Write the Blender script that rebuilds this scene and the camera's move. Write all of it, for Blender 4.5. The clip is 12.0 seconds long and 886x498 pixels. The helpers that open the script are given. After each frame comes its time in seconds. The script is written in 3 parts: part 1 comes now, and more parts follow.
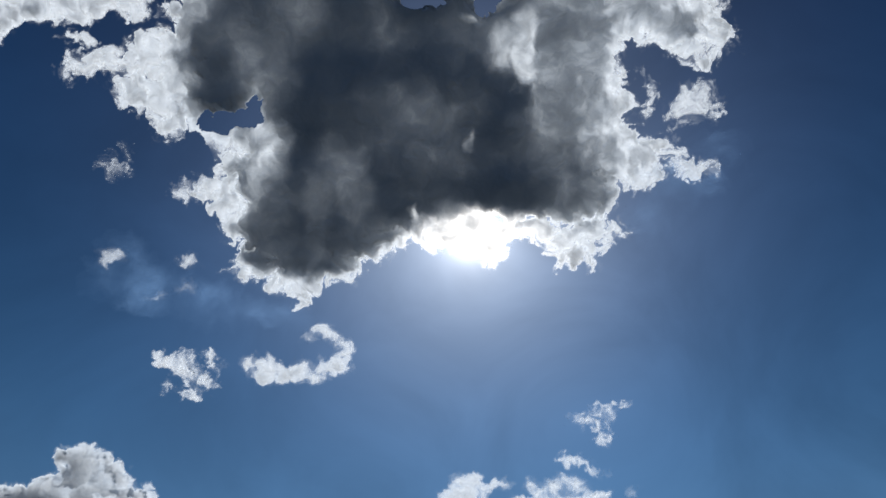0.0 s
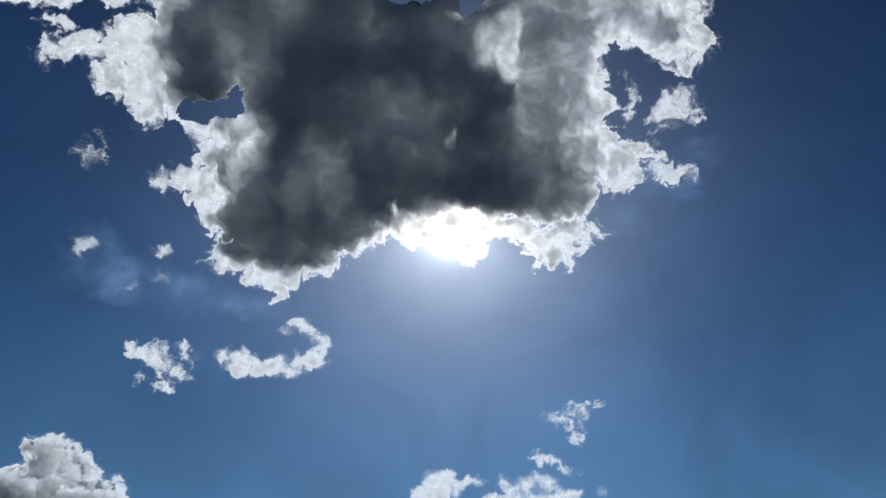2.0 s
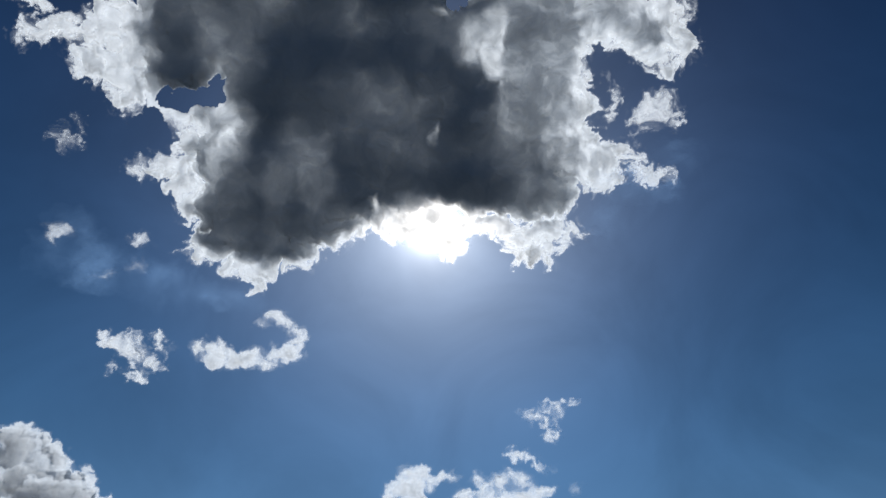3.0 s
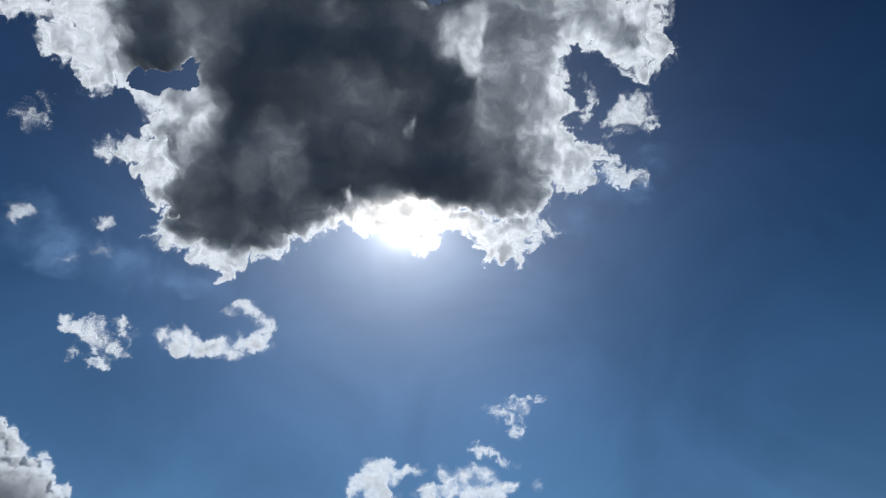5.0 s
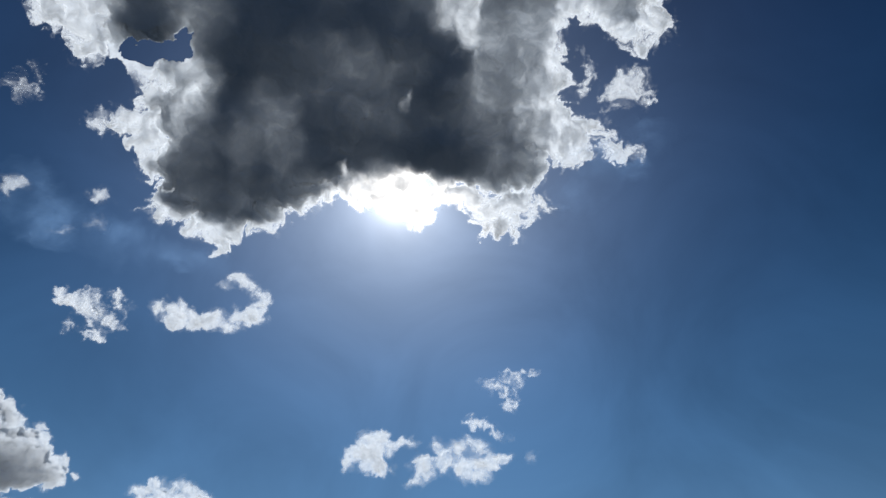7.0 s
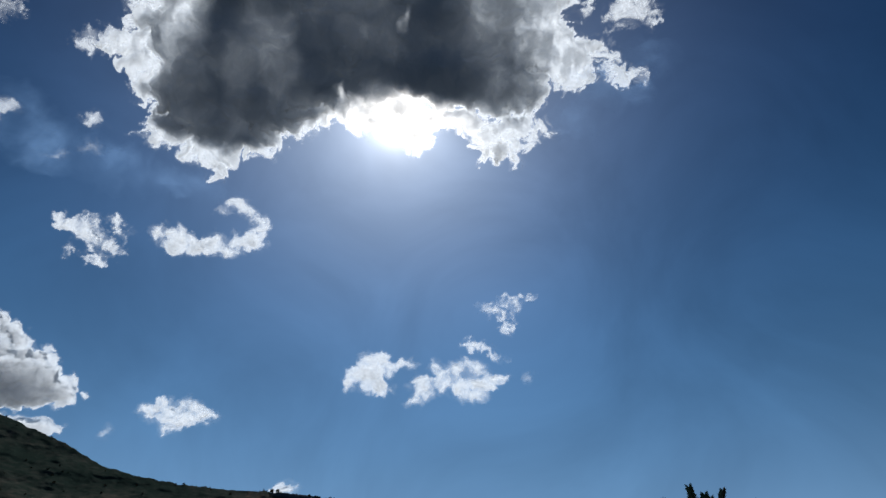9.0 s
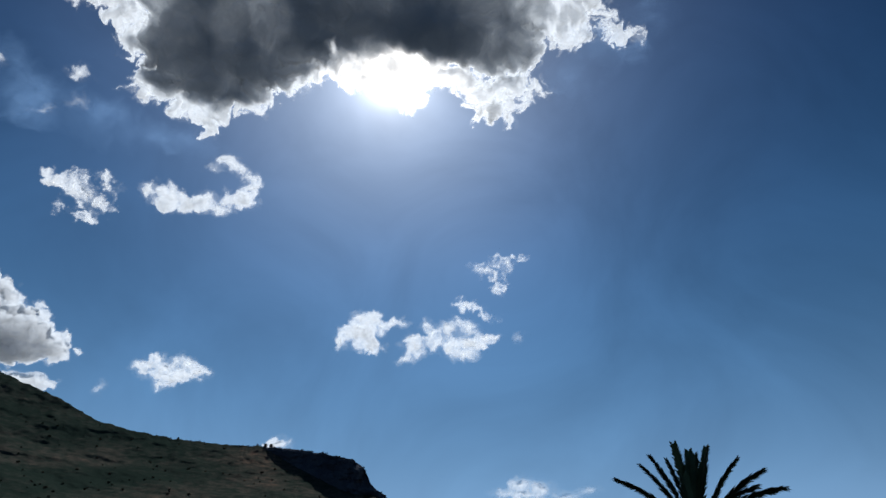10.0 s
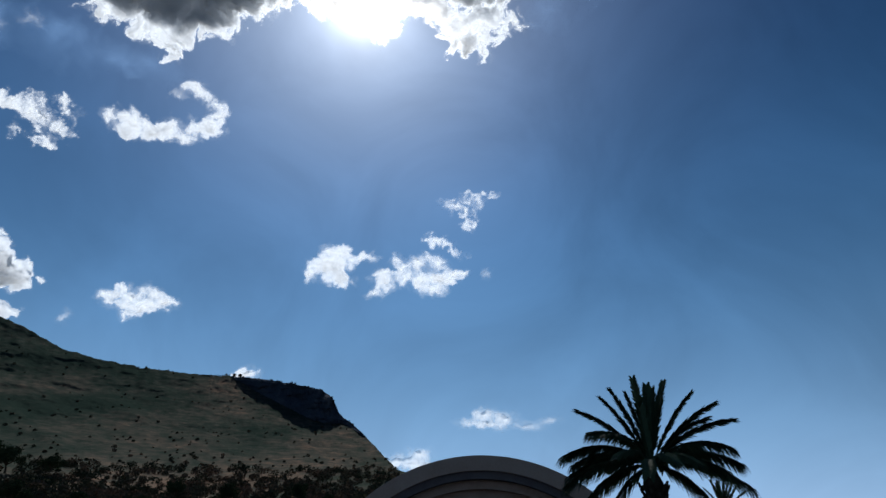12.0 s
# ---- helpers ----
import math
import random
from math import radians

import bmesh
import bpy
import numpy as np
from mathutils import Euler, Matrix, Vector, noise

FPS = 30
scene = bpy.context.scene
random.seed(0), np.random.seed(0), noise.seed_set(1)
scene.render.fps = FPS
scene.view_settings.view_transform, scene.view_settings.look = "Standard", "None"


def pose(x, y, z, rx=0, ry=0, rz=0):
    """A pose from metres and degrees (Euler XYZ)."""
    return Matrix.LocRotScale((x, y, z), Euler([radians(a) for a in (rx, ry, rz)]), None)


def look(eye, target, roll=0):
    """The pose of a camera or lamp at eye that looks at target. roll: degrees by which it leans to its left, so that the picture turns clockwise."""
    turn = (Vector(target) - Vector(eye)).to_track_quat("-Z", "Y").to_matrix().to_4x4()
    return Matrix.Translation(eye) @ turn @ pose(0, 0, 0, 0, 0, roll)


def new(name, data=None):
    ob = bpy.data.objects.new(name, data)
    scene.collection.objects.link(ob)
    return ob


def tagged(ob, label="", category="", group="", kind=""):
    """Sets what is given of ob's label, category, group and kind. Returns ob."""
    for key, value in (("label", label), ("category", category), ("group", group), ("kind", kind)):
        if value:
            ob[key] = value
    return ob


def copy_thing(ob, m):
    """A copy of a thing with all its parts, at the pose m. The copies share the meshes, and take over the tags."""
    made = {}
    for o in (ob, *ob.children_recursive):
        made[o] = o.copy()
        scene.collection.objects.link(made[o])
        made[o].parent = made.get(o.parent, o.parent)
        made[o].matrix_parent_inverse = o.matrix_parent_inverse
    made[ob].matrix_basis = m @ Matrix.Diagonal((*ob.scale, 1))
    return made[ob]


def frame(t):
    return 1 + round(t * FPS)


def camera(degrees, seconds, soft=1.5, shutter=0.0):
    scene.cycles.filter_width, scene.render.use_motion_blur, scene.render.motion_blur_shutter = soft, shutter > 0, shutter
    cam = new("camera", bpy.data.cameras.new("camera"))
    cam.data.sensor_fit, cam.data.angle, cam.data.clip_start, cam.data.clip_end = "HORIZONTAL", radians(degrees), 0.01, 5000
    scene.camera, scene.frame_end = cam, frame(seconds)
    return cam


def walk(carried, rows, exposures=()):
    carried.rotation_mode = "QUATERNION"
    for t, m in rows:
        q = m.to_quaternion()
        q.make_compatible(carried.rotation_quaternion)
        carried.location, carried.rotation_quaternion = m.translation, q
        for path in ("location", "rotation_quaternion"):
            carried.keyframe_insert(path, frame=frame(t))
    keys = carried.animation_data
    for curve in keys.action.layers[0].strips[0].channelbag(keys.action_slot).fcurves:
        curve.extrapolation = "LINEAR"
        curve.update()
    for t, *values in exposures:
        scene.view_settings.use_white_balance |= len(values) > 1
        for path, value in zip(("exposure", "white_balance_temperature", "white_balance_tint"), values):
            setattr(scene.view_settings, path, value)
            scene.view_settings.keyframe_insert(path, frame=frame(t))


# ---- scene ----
cam = camera(68.0, 12.0)
PATH = [
    (0.0, pose(0, 0, 1.6, 132.87, -0.41, 12.02)),
    (0.5, pose(0, 0, 1.6, 132.83, -0.37, 11.57)),
    (1.0, pose(0, 0, 1.6, 132.78, -0.37, 11.09)),
    (1.5, pose(0, 0, 1.6, 132.71, -0.30, 10.53)),
    (2.0, pose(0, 0, 1.6, 132.61, -0.28, 9.68)),
    (2.5, pose(0, 0, 1.6, 132.53, -0.19, 8.59)),
    (3.0, pose(0, 0, 1.6, 132.26, -0.14, 7.44)),
    (5.0, pose(0, 0, 1.6, 131.79, 0.07, 4.35)),
    (5.5, pose(0, 0, 1.6, 131.69, 0.09, 3.96)),
    (6.0, pose(0, 0, 1.6, 131.47, 0.10, 3.89)),
    (6.5, pose(0, 0, 1.6, 130.49, 0.08, 3.86)),
    (7.0, pose(0, 0, 1.6, 129.58, 0.07, 3.84)),
    (9.0, pose(0, 0, 1.6, 123.09, 0.06, 3.70)),
    (9.5, pose(0, 0, 1.6, 121.30, 0.02, 3.43)),
    (10.0, pose(0, 0, 1.6, 119.61, -0.06, 2.86)),
    (10.5, pose(0, 0, 1.6, 118.14, -0.10, 2.24)),
    (11.0, pose(0, 0, 1.6, 116.84, -0.02, 1.36)),
    (11.5, pose(0, 0, 1.6, 115.46, -0.01, 0.62)),
    (12.0, pose(0, 0, 1.6, 114.00, -0.00, 0.00)),
]

walk(cam, PATH, [(0.0, 0.05), (6.0, 0.08), (9.0, 0.15), (12.0, 0.35)])

# ---------------------------------------------------------------- sky, sun
SUN_AZ, SUN_EL = -9.1, 44.0
SKY_STRENGTH = 0.05
DRIFT = 0.8
LOW_HAZE = ((0.165, 0.54), (0.235, 0.80), (0.315, 1.12))
SUN_HAZE = (((0.96, 0.97, 1.0), 0.013, 8.0), ((0.92, 0.95, 1.0), 0.07, 0.55), ((0.66, 0.80, 1.0), 0.16, 0.56))


def heading(az, el):
    """Unit vector; az clockwise from +y, el above the horizon, in degrees."""
    a, e = radians(az), radians(el)
    return Vector((math.sin(a) * math.cos(e), math.cos(a) * math.cos(e), math.sin(e)))


TO_SUN = heading(SUN_AZ, SUN_EL)


def link(tree, a, b):
    tree.links.new(a, b)


def math_node(tree, op, a, b=None, clamp=False):
    n = tree.nodes.new("ShaderNodeMath")
    n.operation, n.use_clamp = op, clamp
    for i, v in enumerate((a, b)):
        if v is None:
            continue
        if isinstance(v, (int, float)):
            n.inputs[i].default_value = v
        else:
            link(tree, v, n.inputs[i])
    return n.outputs[0]


world = bpy.data.worlds.new("sky")
scene.world = world
world.use_nodes = True
wt = world.node_tree
wt.nodes.clear()
sky = wt.nodes.new("ShaderNodeTexSky")
sky.sky_type, sky.sun_disc = "NISHITA", False
sky.sun_elevation, sky.sun_rotation = radians(SUN_EL), radians(SUN_AZ % 360)
sky.altitude, sky.air_density, sky.dust_density, sky.ozone_density = 0, 0.20, 0.05, 6.0
clear_air = wt.nodes.new("ShaderNodeMix")
clear_air.data_type, clear_air.blend_type = "RGBA", "MULTIPLY"
clear_air.inputs[0].default_value = 1.0
clear_air.inputs[7].default_value = (0.004, 0.04, 0.10, 1)
link(wt, sky.outputs[0], clear_air.inputs[6])
base = wt.nodes.new("ShaderNodeBackground")
base.inputs["Strength"].default_value = SKY_STRENGTH
link(wt, clear_air.outputs[2], base.inputs["Color"])
ray = wt.nodes.new("ShaderNodeTexCoord")
height = wt.nodes.new("ShaderNodeSeparateXYZ")
link(wt, ray.outputs["Generated"], height.inputs[0])
dot = wt.nodes.new("ShaderNodeVectorMath")
dot.operation = "DOT_PRODUCT"
link(wt, ray.outputs["Generated"], dot.inputs[0])
dot.inputs[1].default_value = TO_SUN
angle = math_node(wt, "ARCCOSINE", math_node(wt, "MINIMUM", dot.outputs["Value"], 1.0))
# the haze hangs in uneven drifts
veil = wt.nodes.new("ShaderNodeTexNoise")
veil.inputs["Scale"].default_value, veil.inputs["Detail"].default_value, veil.inputs["Roughness"].default_value = 3.2, 5.0, 0.55
veil.inputs["Distortion"].default_value = 0.8
link(wt, ray.outputs["Generated"], veil.inputs["Vector"])
drift = math_node(wt, "ADD", math_node(wt, "MULTIPLY", veil.outputs["Fac"], DRIFT), 1.0 - 0.5 * DRIFT)


def fall_off(of, reach, amount):
    return math_node(wt, "MULTIPLY", math_node(wt, "EXPONENT", math_node(wt, "MULTIPLY", of, -1 / reach)), amount)


# pale haze low over the land: blue reaches highest, red stays lowest
low_haze = wt.nodes.new("ShaderNodeCombineColor")
level = math_node(wt, "ABSOLUTE", height.outputs["Z"])
# and it is brightest towards the sun
toward = math_node(wt, "EXPONENT", math_node(wt, "MULTIPLY", math_node(wt, "MULTIPLY", angle, angle), -1 / 0.36))
toward = math_node(wt, "MULTIPLY", drift, math_node(wt, "ADD", math_node(wt, "MULTIPLY", toward, 0.7), 0.45))
for k, (reach, amount) in enumerate(LOW_HAZE):
    link(wt, math_node(wt, "MULTIPLY", fall_off(level, reach, amount), toward), low_haze.inputs[k])
air = wt.nodes.new("ShaderNodeBackground")
link(wt, low_haze.outputs[0], air.inputs["Color"])
layers = [base, air]
# bright haze round the sun, and the sun itself
for tint, reach, amount in SUN_HAZE:
    glow = wt.nodes.new("ShaderNodeBackground")
    glow.inputs["Color"].default_value = (*tint, 1)
    link(wt, math_node(wt, "MULTIPLY", fall_off(angle, reach, amount), drift), glow.inputs["Strength"])
    layers.append(glow)
disc = wt.nodes.new("ShaderNodeBackground")
link(wt, math_node(wt, "MULTIPLY", math_node(wt, "LESS_THAN", angle, 0.012), 60.0), disc.inputs["Strength"])
layers.append(disc)
whole = layers[0]
for layer in layers[1:]:
    both = wt.nodes.new("ShaderNodeAddShader")
    link(wt, whole.outputs[0], both.inputs[0])
    link(wt, layer.outputs[0], both.inputs[1])
    whole = both
wout = wt.nodes.new("ShaderNodeOutputWorld")
link(wt, whole.outputs[0], wout.inputs["Surface"])

lamp = bpy.data.lights.new("sun", "SUN")
lamp.energy, lamp.angle, lamp.color = 4.5, radians(0.53), (1.0, 0.982, 0.96)
sun = new("sun", lamp)
sun.matrix_world = look(TO_SUN * 300, (0, 0, 0))


# ---------------------------------------------------------------- materials
def material(name):
    m = bpy.data.materials.new(name)
    m.use_nodes = True
    m.node_tree.nodes.clear()
    out = m.node_tree.nodes.new("ShaderNodeOutputMaterial")
    return m, m.node_tree, out


def noise_node(tree, scale, detail=6.0, rough=0.6, coords="Object"):
    c = tree.nodes.new("ShaderNodeTexCoord")
    n = tree.nodes.new("ShaderNodeTexNoise")
    n.inputs["Scale"].default_value, n.inputs["Detail"].default_value, n.inputs["Roughness"].default_value = scale, detail, rough
    link(tree, c.outputs[coords], n.inputs["Vector"])
    return n.outputs["Fac"]


def ramp(tree, fac, stops):
    r = tree.nodes.new("ShaderNodeValToRGB")
    e = r.color_ramp.elements
    while len(e) < len(stops):
        e.new(0.5)
    for s, (at, col) in zip(e, stops):
        s.position, s.color = at, (*col, 1)
    link(tree, fac, r.inputs["Fac"])
    return r.outputs["Color"]


def rough_surface(name, stops, scale, fine, roughness=0.9, bump=0.3, step=0.05, gloss=0.0, green=None):
    """Two scales of mottling and a fine relief."""
    m, t, out = material(name)
    p = t.nodes.new("ShaderNodeBsdfPrincipled")
    p.inputs["Roughness"].default_value = roughness
    p.inputs["Specular IOR Level"].default_value = gloss
    a, b = noise_node(t, scale), noise_node(t, fine, 5)
    mixed = math_node(t, "ADD", math_node(t, "MULTIPLY", a, 0.62), math_node(t, "MULTIPLY", b, 0.38))
    if green:
        # thicker growth towards one end of the slope
        place = t.nodes.new("ShaderNodeTexCoord")
        split = t.nodes.new("ShaderNodeSeparateXYZ")
        link(t, place.outputs["Object"], split.inputs[0])
        share = math_node(t, "DIVIDE", math_node(t, "SUBTRACT", green[0], split.outputs["X"]), green[1], True)
        mixed = math_node(t, "SUBTRACT", mixed, math_node(t, "MULTIPLY", share, green[2]))
    link(t, ramp(t, mixed, stops), p.inputs["Base Color"])
    bm = t.nodes.new("ShaderNodeBump")
    bm.inputs["Strength"].default_value, bm.inputs["Distance"].default_value = bump, step
    link(t, b, bm.inputs["Height"])
    link(t, bm.outputs[0], p.inputs["Normal"])
    link(t, p.outputs[0], out.inputs["Surface"])
    return m


def cloud_material(name, grain, through_colour=(0.745, 0.785, 0.82)):
    """Water droplets: the attribute optical_depth is that of the layer; light passes, scatters through or is turned back."""
    m, t, out = material(name)
    at = t.nodes.new("ShaderNodeAttribute")
    at.attribute_name = "optical_depth"
    fine = noise_node(t, 1 / grain, 7, 0.68)
    # torn and grainy where it is thin, even where it is thick
    low = math_node(t, "MINIMUM", at.outputs["Fac"], 1.0)
    fade = math_node(t, "EXPONENT", math_node(t, "MULTIPLY", at.outputs["Fac"], -0.35))
    tear = math_node(t, "MULTIPLY", math_node(t, "MULTIPLY", math_node(t, "SUBTRACT", fine, 0.5), math_node(t, "MULTIPLY", fade, 2.4)), low)
    depth = math_node(t, "MAXIMUM", math_node(t, "ADD", at.outputs["Fac"], tear), 0.0)
    cover = math_node(t, "SUBTRACT", 1.0, math_node(t, "EXPONENT", math_node(t, "MULTIPLY", depth, -1.0)))
    clear = t.nodes.new("ShaderNodeBsdfTransparent")
    back = t.nodes.new("ShaderNodeBsdfDiffuse")
    back.inputs["Color"].default_value = (0.135, 0.182, 0.25, 1)
    thru = t.nodes.new("ShaderNodeBsdfTranslucent")
    thru.inputs["Color"].default_value = (*through_colour, 1)
    axis = t.nodes.new("ShaderNodeVectorTransform")
    axis.vector_type, axis.convert_from, axis.convert_to = "NORMAL", "OBJECT", "WORLD"
    axis.inputs[0].default_value = (0, 0, 1)
    relief = t.nodes.new("ShaderNodeNewGeometry")
    lean = t.nodes.new("ShaderNodeVectorMath")
    lean.operation = "MULTIPLY_ADD"
    link(t, relief.outputs["Normal"], lean.inputs[0])
    lean.inputs[1].default_value = (0.4, 0.4, 0.4)
    link(t, axis.outputs[0], lean.inputs[2])
    even = t.nodes.new("ShaderNodeVectorMath")
    even.operation = "NORMALIZE"
    link(t, lean.outputs[0], even.inputs[0])
    link(t, even.outputs[0], thru.inputs["Normal"])
    # droplets send most of the light on nearly straight: the cloud blazes round the sun
    ahead = t.nodes.new("ShaderNodeBsdfRefraction")
    link(t, axis.outputs[0], ahead.inputs["Normal"])
    ahead.inputs["Color"].default_value = (1.0, 0.92, 0.82, 1)
    ahead.inputs["Roughness"].default_value, ahead.inputs["IOR"].default_value = 0.6, 1.25
    onward = t.nodes.new("ShaderNodeMixShader")
    onward.inputs[0].default_value = 0.009
    link(t, thru.outputs[0], onward.inputs[1])
    link(t, ahead.outputs[0], onward.inputs[2])
    body = t.nodes.new("ShaderNodeMixShader")
    # the deeper the layer, the less light comes out on its far side
    square = math_node(t, "MULTIPLY", math_node(t, "MULTIPLY", depth, depth), -1 / 20.0)
    link(t, math_node(t, "MULTIPLY", math_node(t, "EXPONENT", square), 0.85), body.inputs[0])
    link(t, back.outputs[0], body.inputs[1])
    link(t, onward.outputs[0], body.inputs[2])
    mix = t.nodes.new("ShaderNodeMixShader")
    link(t, cover, mix.inputs[0])
    link(t, clear.outputs[0], mix.inputs[1])
    link(t, body.outputs[0], mix.inputs[2])
    link(t, mix.outputs[0], out.inputs["Surface"])
    return m


CLOUD = cloud_material("cloud_droplets", 34.0)
HAZE = cloud_material("thin_haze", 90.0, (0.30, 0.52, 0.86))
HILL = rough_surface("dry_hillside", [(0.38, (0.016, 0.026, 0.022)), (0.46, (0.029, 0.036, 0.031)), (0.53, (0.052, 0.050, 0.043)), (0.62, (0.118, 0.084, 0.064))], 0.014, 0.22, bump=0.7, step=0.8, green=(-60.0, 120.0, 0.085))
# dark and bluish: the cliff's shade and the haze are put into this colour
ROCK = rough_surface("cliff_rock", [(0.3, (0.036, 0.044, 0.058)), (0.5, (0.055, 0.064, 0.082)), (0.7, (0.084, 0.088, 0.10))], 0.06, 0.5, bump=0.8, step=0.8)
SOIL = rough_surface("dry_ground", [(0.3, (0.05, 0.052, 0.048)), (0.5, (0.10, 0.10, 0.092)), (0.7, (0.15, 0.148, 0.138))], 0.05, 1.5)
SCRUB = rough_surface("scrub_leaf", [(0.36, (0.022, 0.032, 0.018)), (0.47, (0.045, 0.045, 0.028)), (0.54, (0.085, 0.062, 0.042)), (0.63, (0.16, 0.095, 0.062))], 0.09, 1.2)
TREE_LEAF = rough_surface("tree_leaf", [(0.3, (0.018, 0.028, 0.016)), (0.5, (0.032, 0.045, 0.022)), (0.7, (0.055, 0.07, 0.034))], 0.3, 3.0)
BARK = rough_surface("bark", [(0.3, (0.035, 0.025, 0.017)), (0.55, (0.075, 0.054, 0.037)), (0.75, (0.13, 0.097, 0.066))], 3.0, 14.0, bump=0.6)
FROND = rough_surface("palm_leaf", [(0.3, (0.04, 0.058, 0.026)), (0.5, (0.068, 0.092, 0.04)), (0.7, (0.11, 0.135, 0.06))], 0.8, 6.0, roughness=0.6, bump=0.1, gloss=0.2)
PLASTER = rough_surface("tan_plaster", [(0.3, (0.46, 0.27, 0.19)), (0.5, (0.54, 0.33, 0.24)), (0.7, (0.60, 0.39, 0.29))], 0.6, 9.0, bump=0.15, step=0.02)
# darker than the plaster: shade under the arch is put into the colour
SOFFIT_SHADE = rough_surface("soffit_shade", [(0.3, (0.14, 0.10, 0.095)), (0.6, (0.19, 0.145, 0.135)), (0.8, (0.23, 0.18, 0.165))], 0.8, 7.0, bump=0.15, step=0.02)


# ---------------------------------------------------------------- helpers for meshes
def part(name, bm, mat, parent=None, label=""):
    me = bpy.data.meshes.new(name)
    bm.to_mesh(me)
    bm.free()
    return part_of(name, me, mat, parent, label)


def part_of(name, me, mat, parent=None, label=""):
    me.materials.append(mat)
    ob = new(name, me)
    ob.parent = parent
    if label:
        tagged(ob, label)
    return ob


def from_lists(name, verts, faces, smooth=True):
    me = bpy.data.meshes.new(name)
    me.from_pydata([tuple(v) for v in verts], [], [tuple(f) for f in faces])
    me.validate()
    if smooth:
        me.polygons.foreach_set("use_smooth", [True] * len(me.polygons))
    me.update()
    return me


def hash01(ix, iy, seed):
    h = (ix.astype(np.int64) * 374761393 + iy.astype(np.int64) * 668265263 + seed * 982451653) & 0xFFFFFFFF
    h = ((h ^ (h >> 13)) * 1274126177) & 0xFFFFFFFF
    return ((h ^ (h >> 16)) & 0xFFFF) / 65535.0


def lattice(x, y, seed):
    """Smooth gradient noise, about -1 to 1."""
    ix, iy = np.floor(x), np.floor(y)
    fx, fy = x - ix, y - iy
    ux, uy = fx ** 3 * (fx * (fx * 6 - 15) + 10), fy ** 3 * (fy * (fy * 6 - 15) + 10)
    total = []
    for dx, dy in ((0, 0), (1, 0), (0, 1), (1, 1)):
        a = hash01(ix + dx, iy + dy, seed) * 2 * np.pi
        total.append(np.cos(a) * (fx - dx) + np.sin(a) * (fy - dy))
    a, b, c, d = total
    return 1.5 * ((a + (b - a) * ux) + ((c + (d - c) * ux) - (a + (b - a) * ux)) * uy)


def fbm(x, y, size, seed, octaves=5, gain=0.55, billow=False):
    v, amp, norm = np.zeros_like(x), 1.0, 0.0
    for k in range(octaves):
        n = lattice(x / size + 17.3 * k, y / size - 9.1 * k, seed + k)
        v += amp * (np.abs(n) * 2 - 0.6 if billow else n)
        norm += amp
        amp, size = amp * gain, size * 0.5
    return v / norm


# ---------------------------------------------------------------- clouds
def lobes_field(x, y, lobes, soft):
    """Signed depth inside a soft union of lobes, in metres."""
    acc = np.zeros_like(x)
    for cx, cy, rx, ry in lobes:
        q = np.sqrt(((x - cx) / rx) ** 2 + ((y - cy) / ry) ** 2)
        acc += np.exp(np.clip(math.sqrt(rx * ry) * (1 - q) / soft, -60, 60))
    return soft * np.log(acc + 1e-26)


def step(a, b, v):
    t = np.clip((v - a) / (b - a), 0, 1)
    return t * t * (3 - 2 * t)


def heaped(x, y, masses, unit, seed, shift):
    """Swelling masses heaped over one another, the first at the back: the depth inside their outline, and an optical
    depth that carries painted shading, thin and bright on the sunward side of each mass, thick and grey on the far
    side.
    """
    edge, deep = np.full(x.shape, -1e3), np.zeros_like(x)
    for i, mass in enumerate(masses):
        k = seed + 500 + 9 * i
        wx = x + 9 * unit * fbm(x, y, 40 * unit, k, 3, 0.5) + 4 * unit * fbm(x, y, 13 * unit, k + 3, 3, 0.6)
        wy = y + 9 * unit * fbm(x, y, 40 * unit, k + 1, 3, 0.5) + 4 * unit * fbm(x, y, 13 * unit, k + 4, 3, 0.6)
        s = lobes_field(wx, wy, mass, 3 * unit) + 13 * unit * fbm(wx, wy, 34 * unit, k + 2, 4, 0.45, True)
        body = lobes_field(wx, wy, mass, 9 * unit) + 5 * unit * fbm(x, y, 44 * unit, k + 6, 3, 0.5, True)
        # sun-side shading put into the depth: the field is shifted towards the sun
        lit = np.maximum(np.roll(body, (-shift[1], -shift[0]), (0, 1)), 0)
        way = 0.85 + 2.9 * (1 - np.exp(-lit / (25 * unit))) * (1 + 0.3 * fbm(wx, wy, 36 * unit, k + 5, 3, 0.45, True))
        over = step(0, 3 * unit, s)
        deep = deep * (1 - over) + over * way
        edge = np.maximum(edge, s)
    return edge, deep


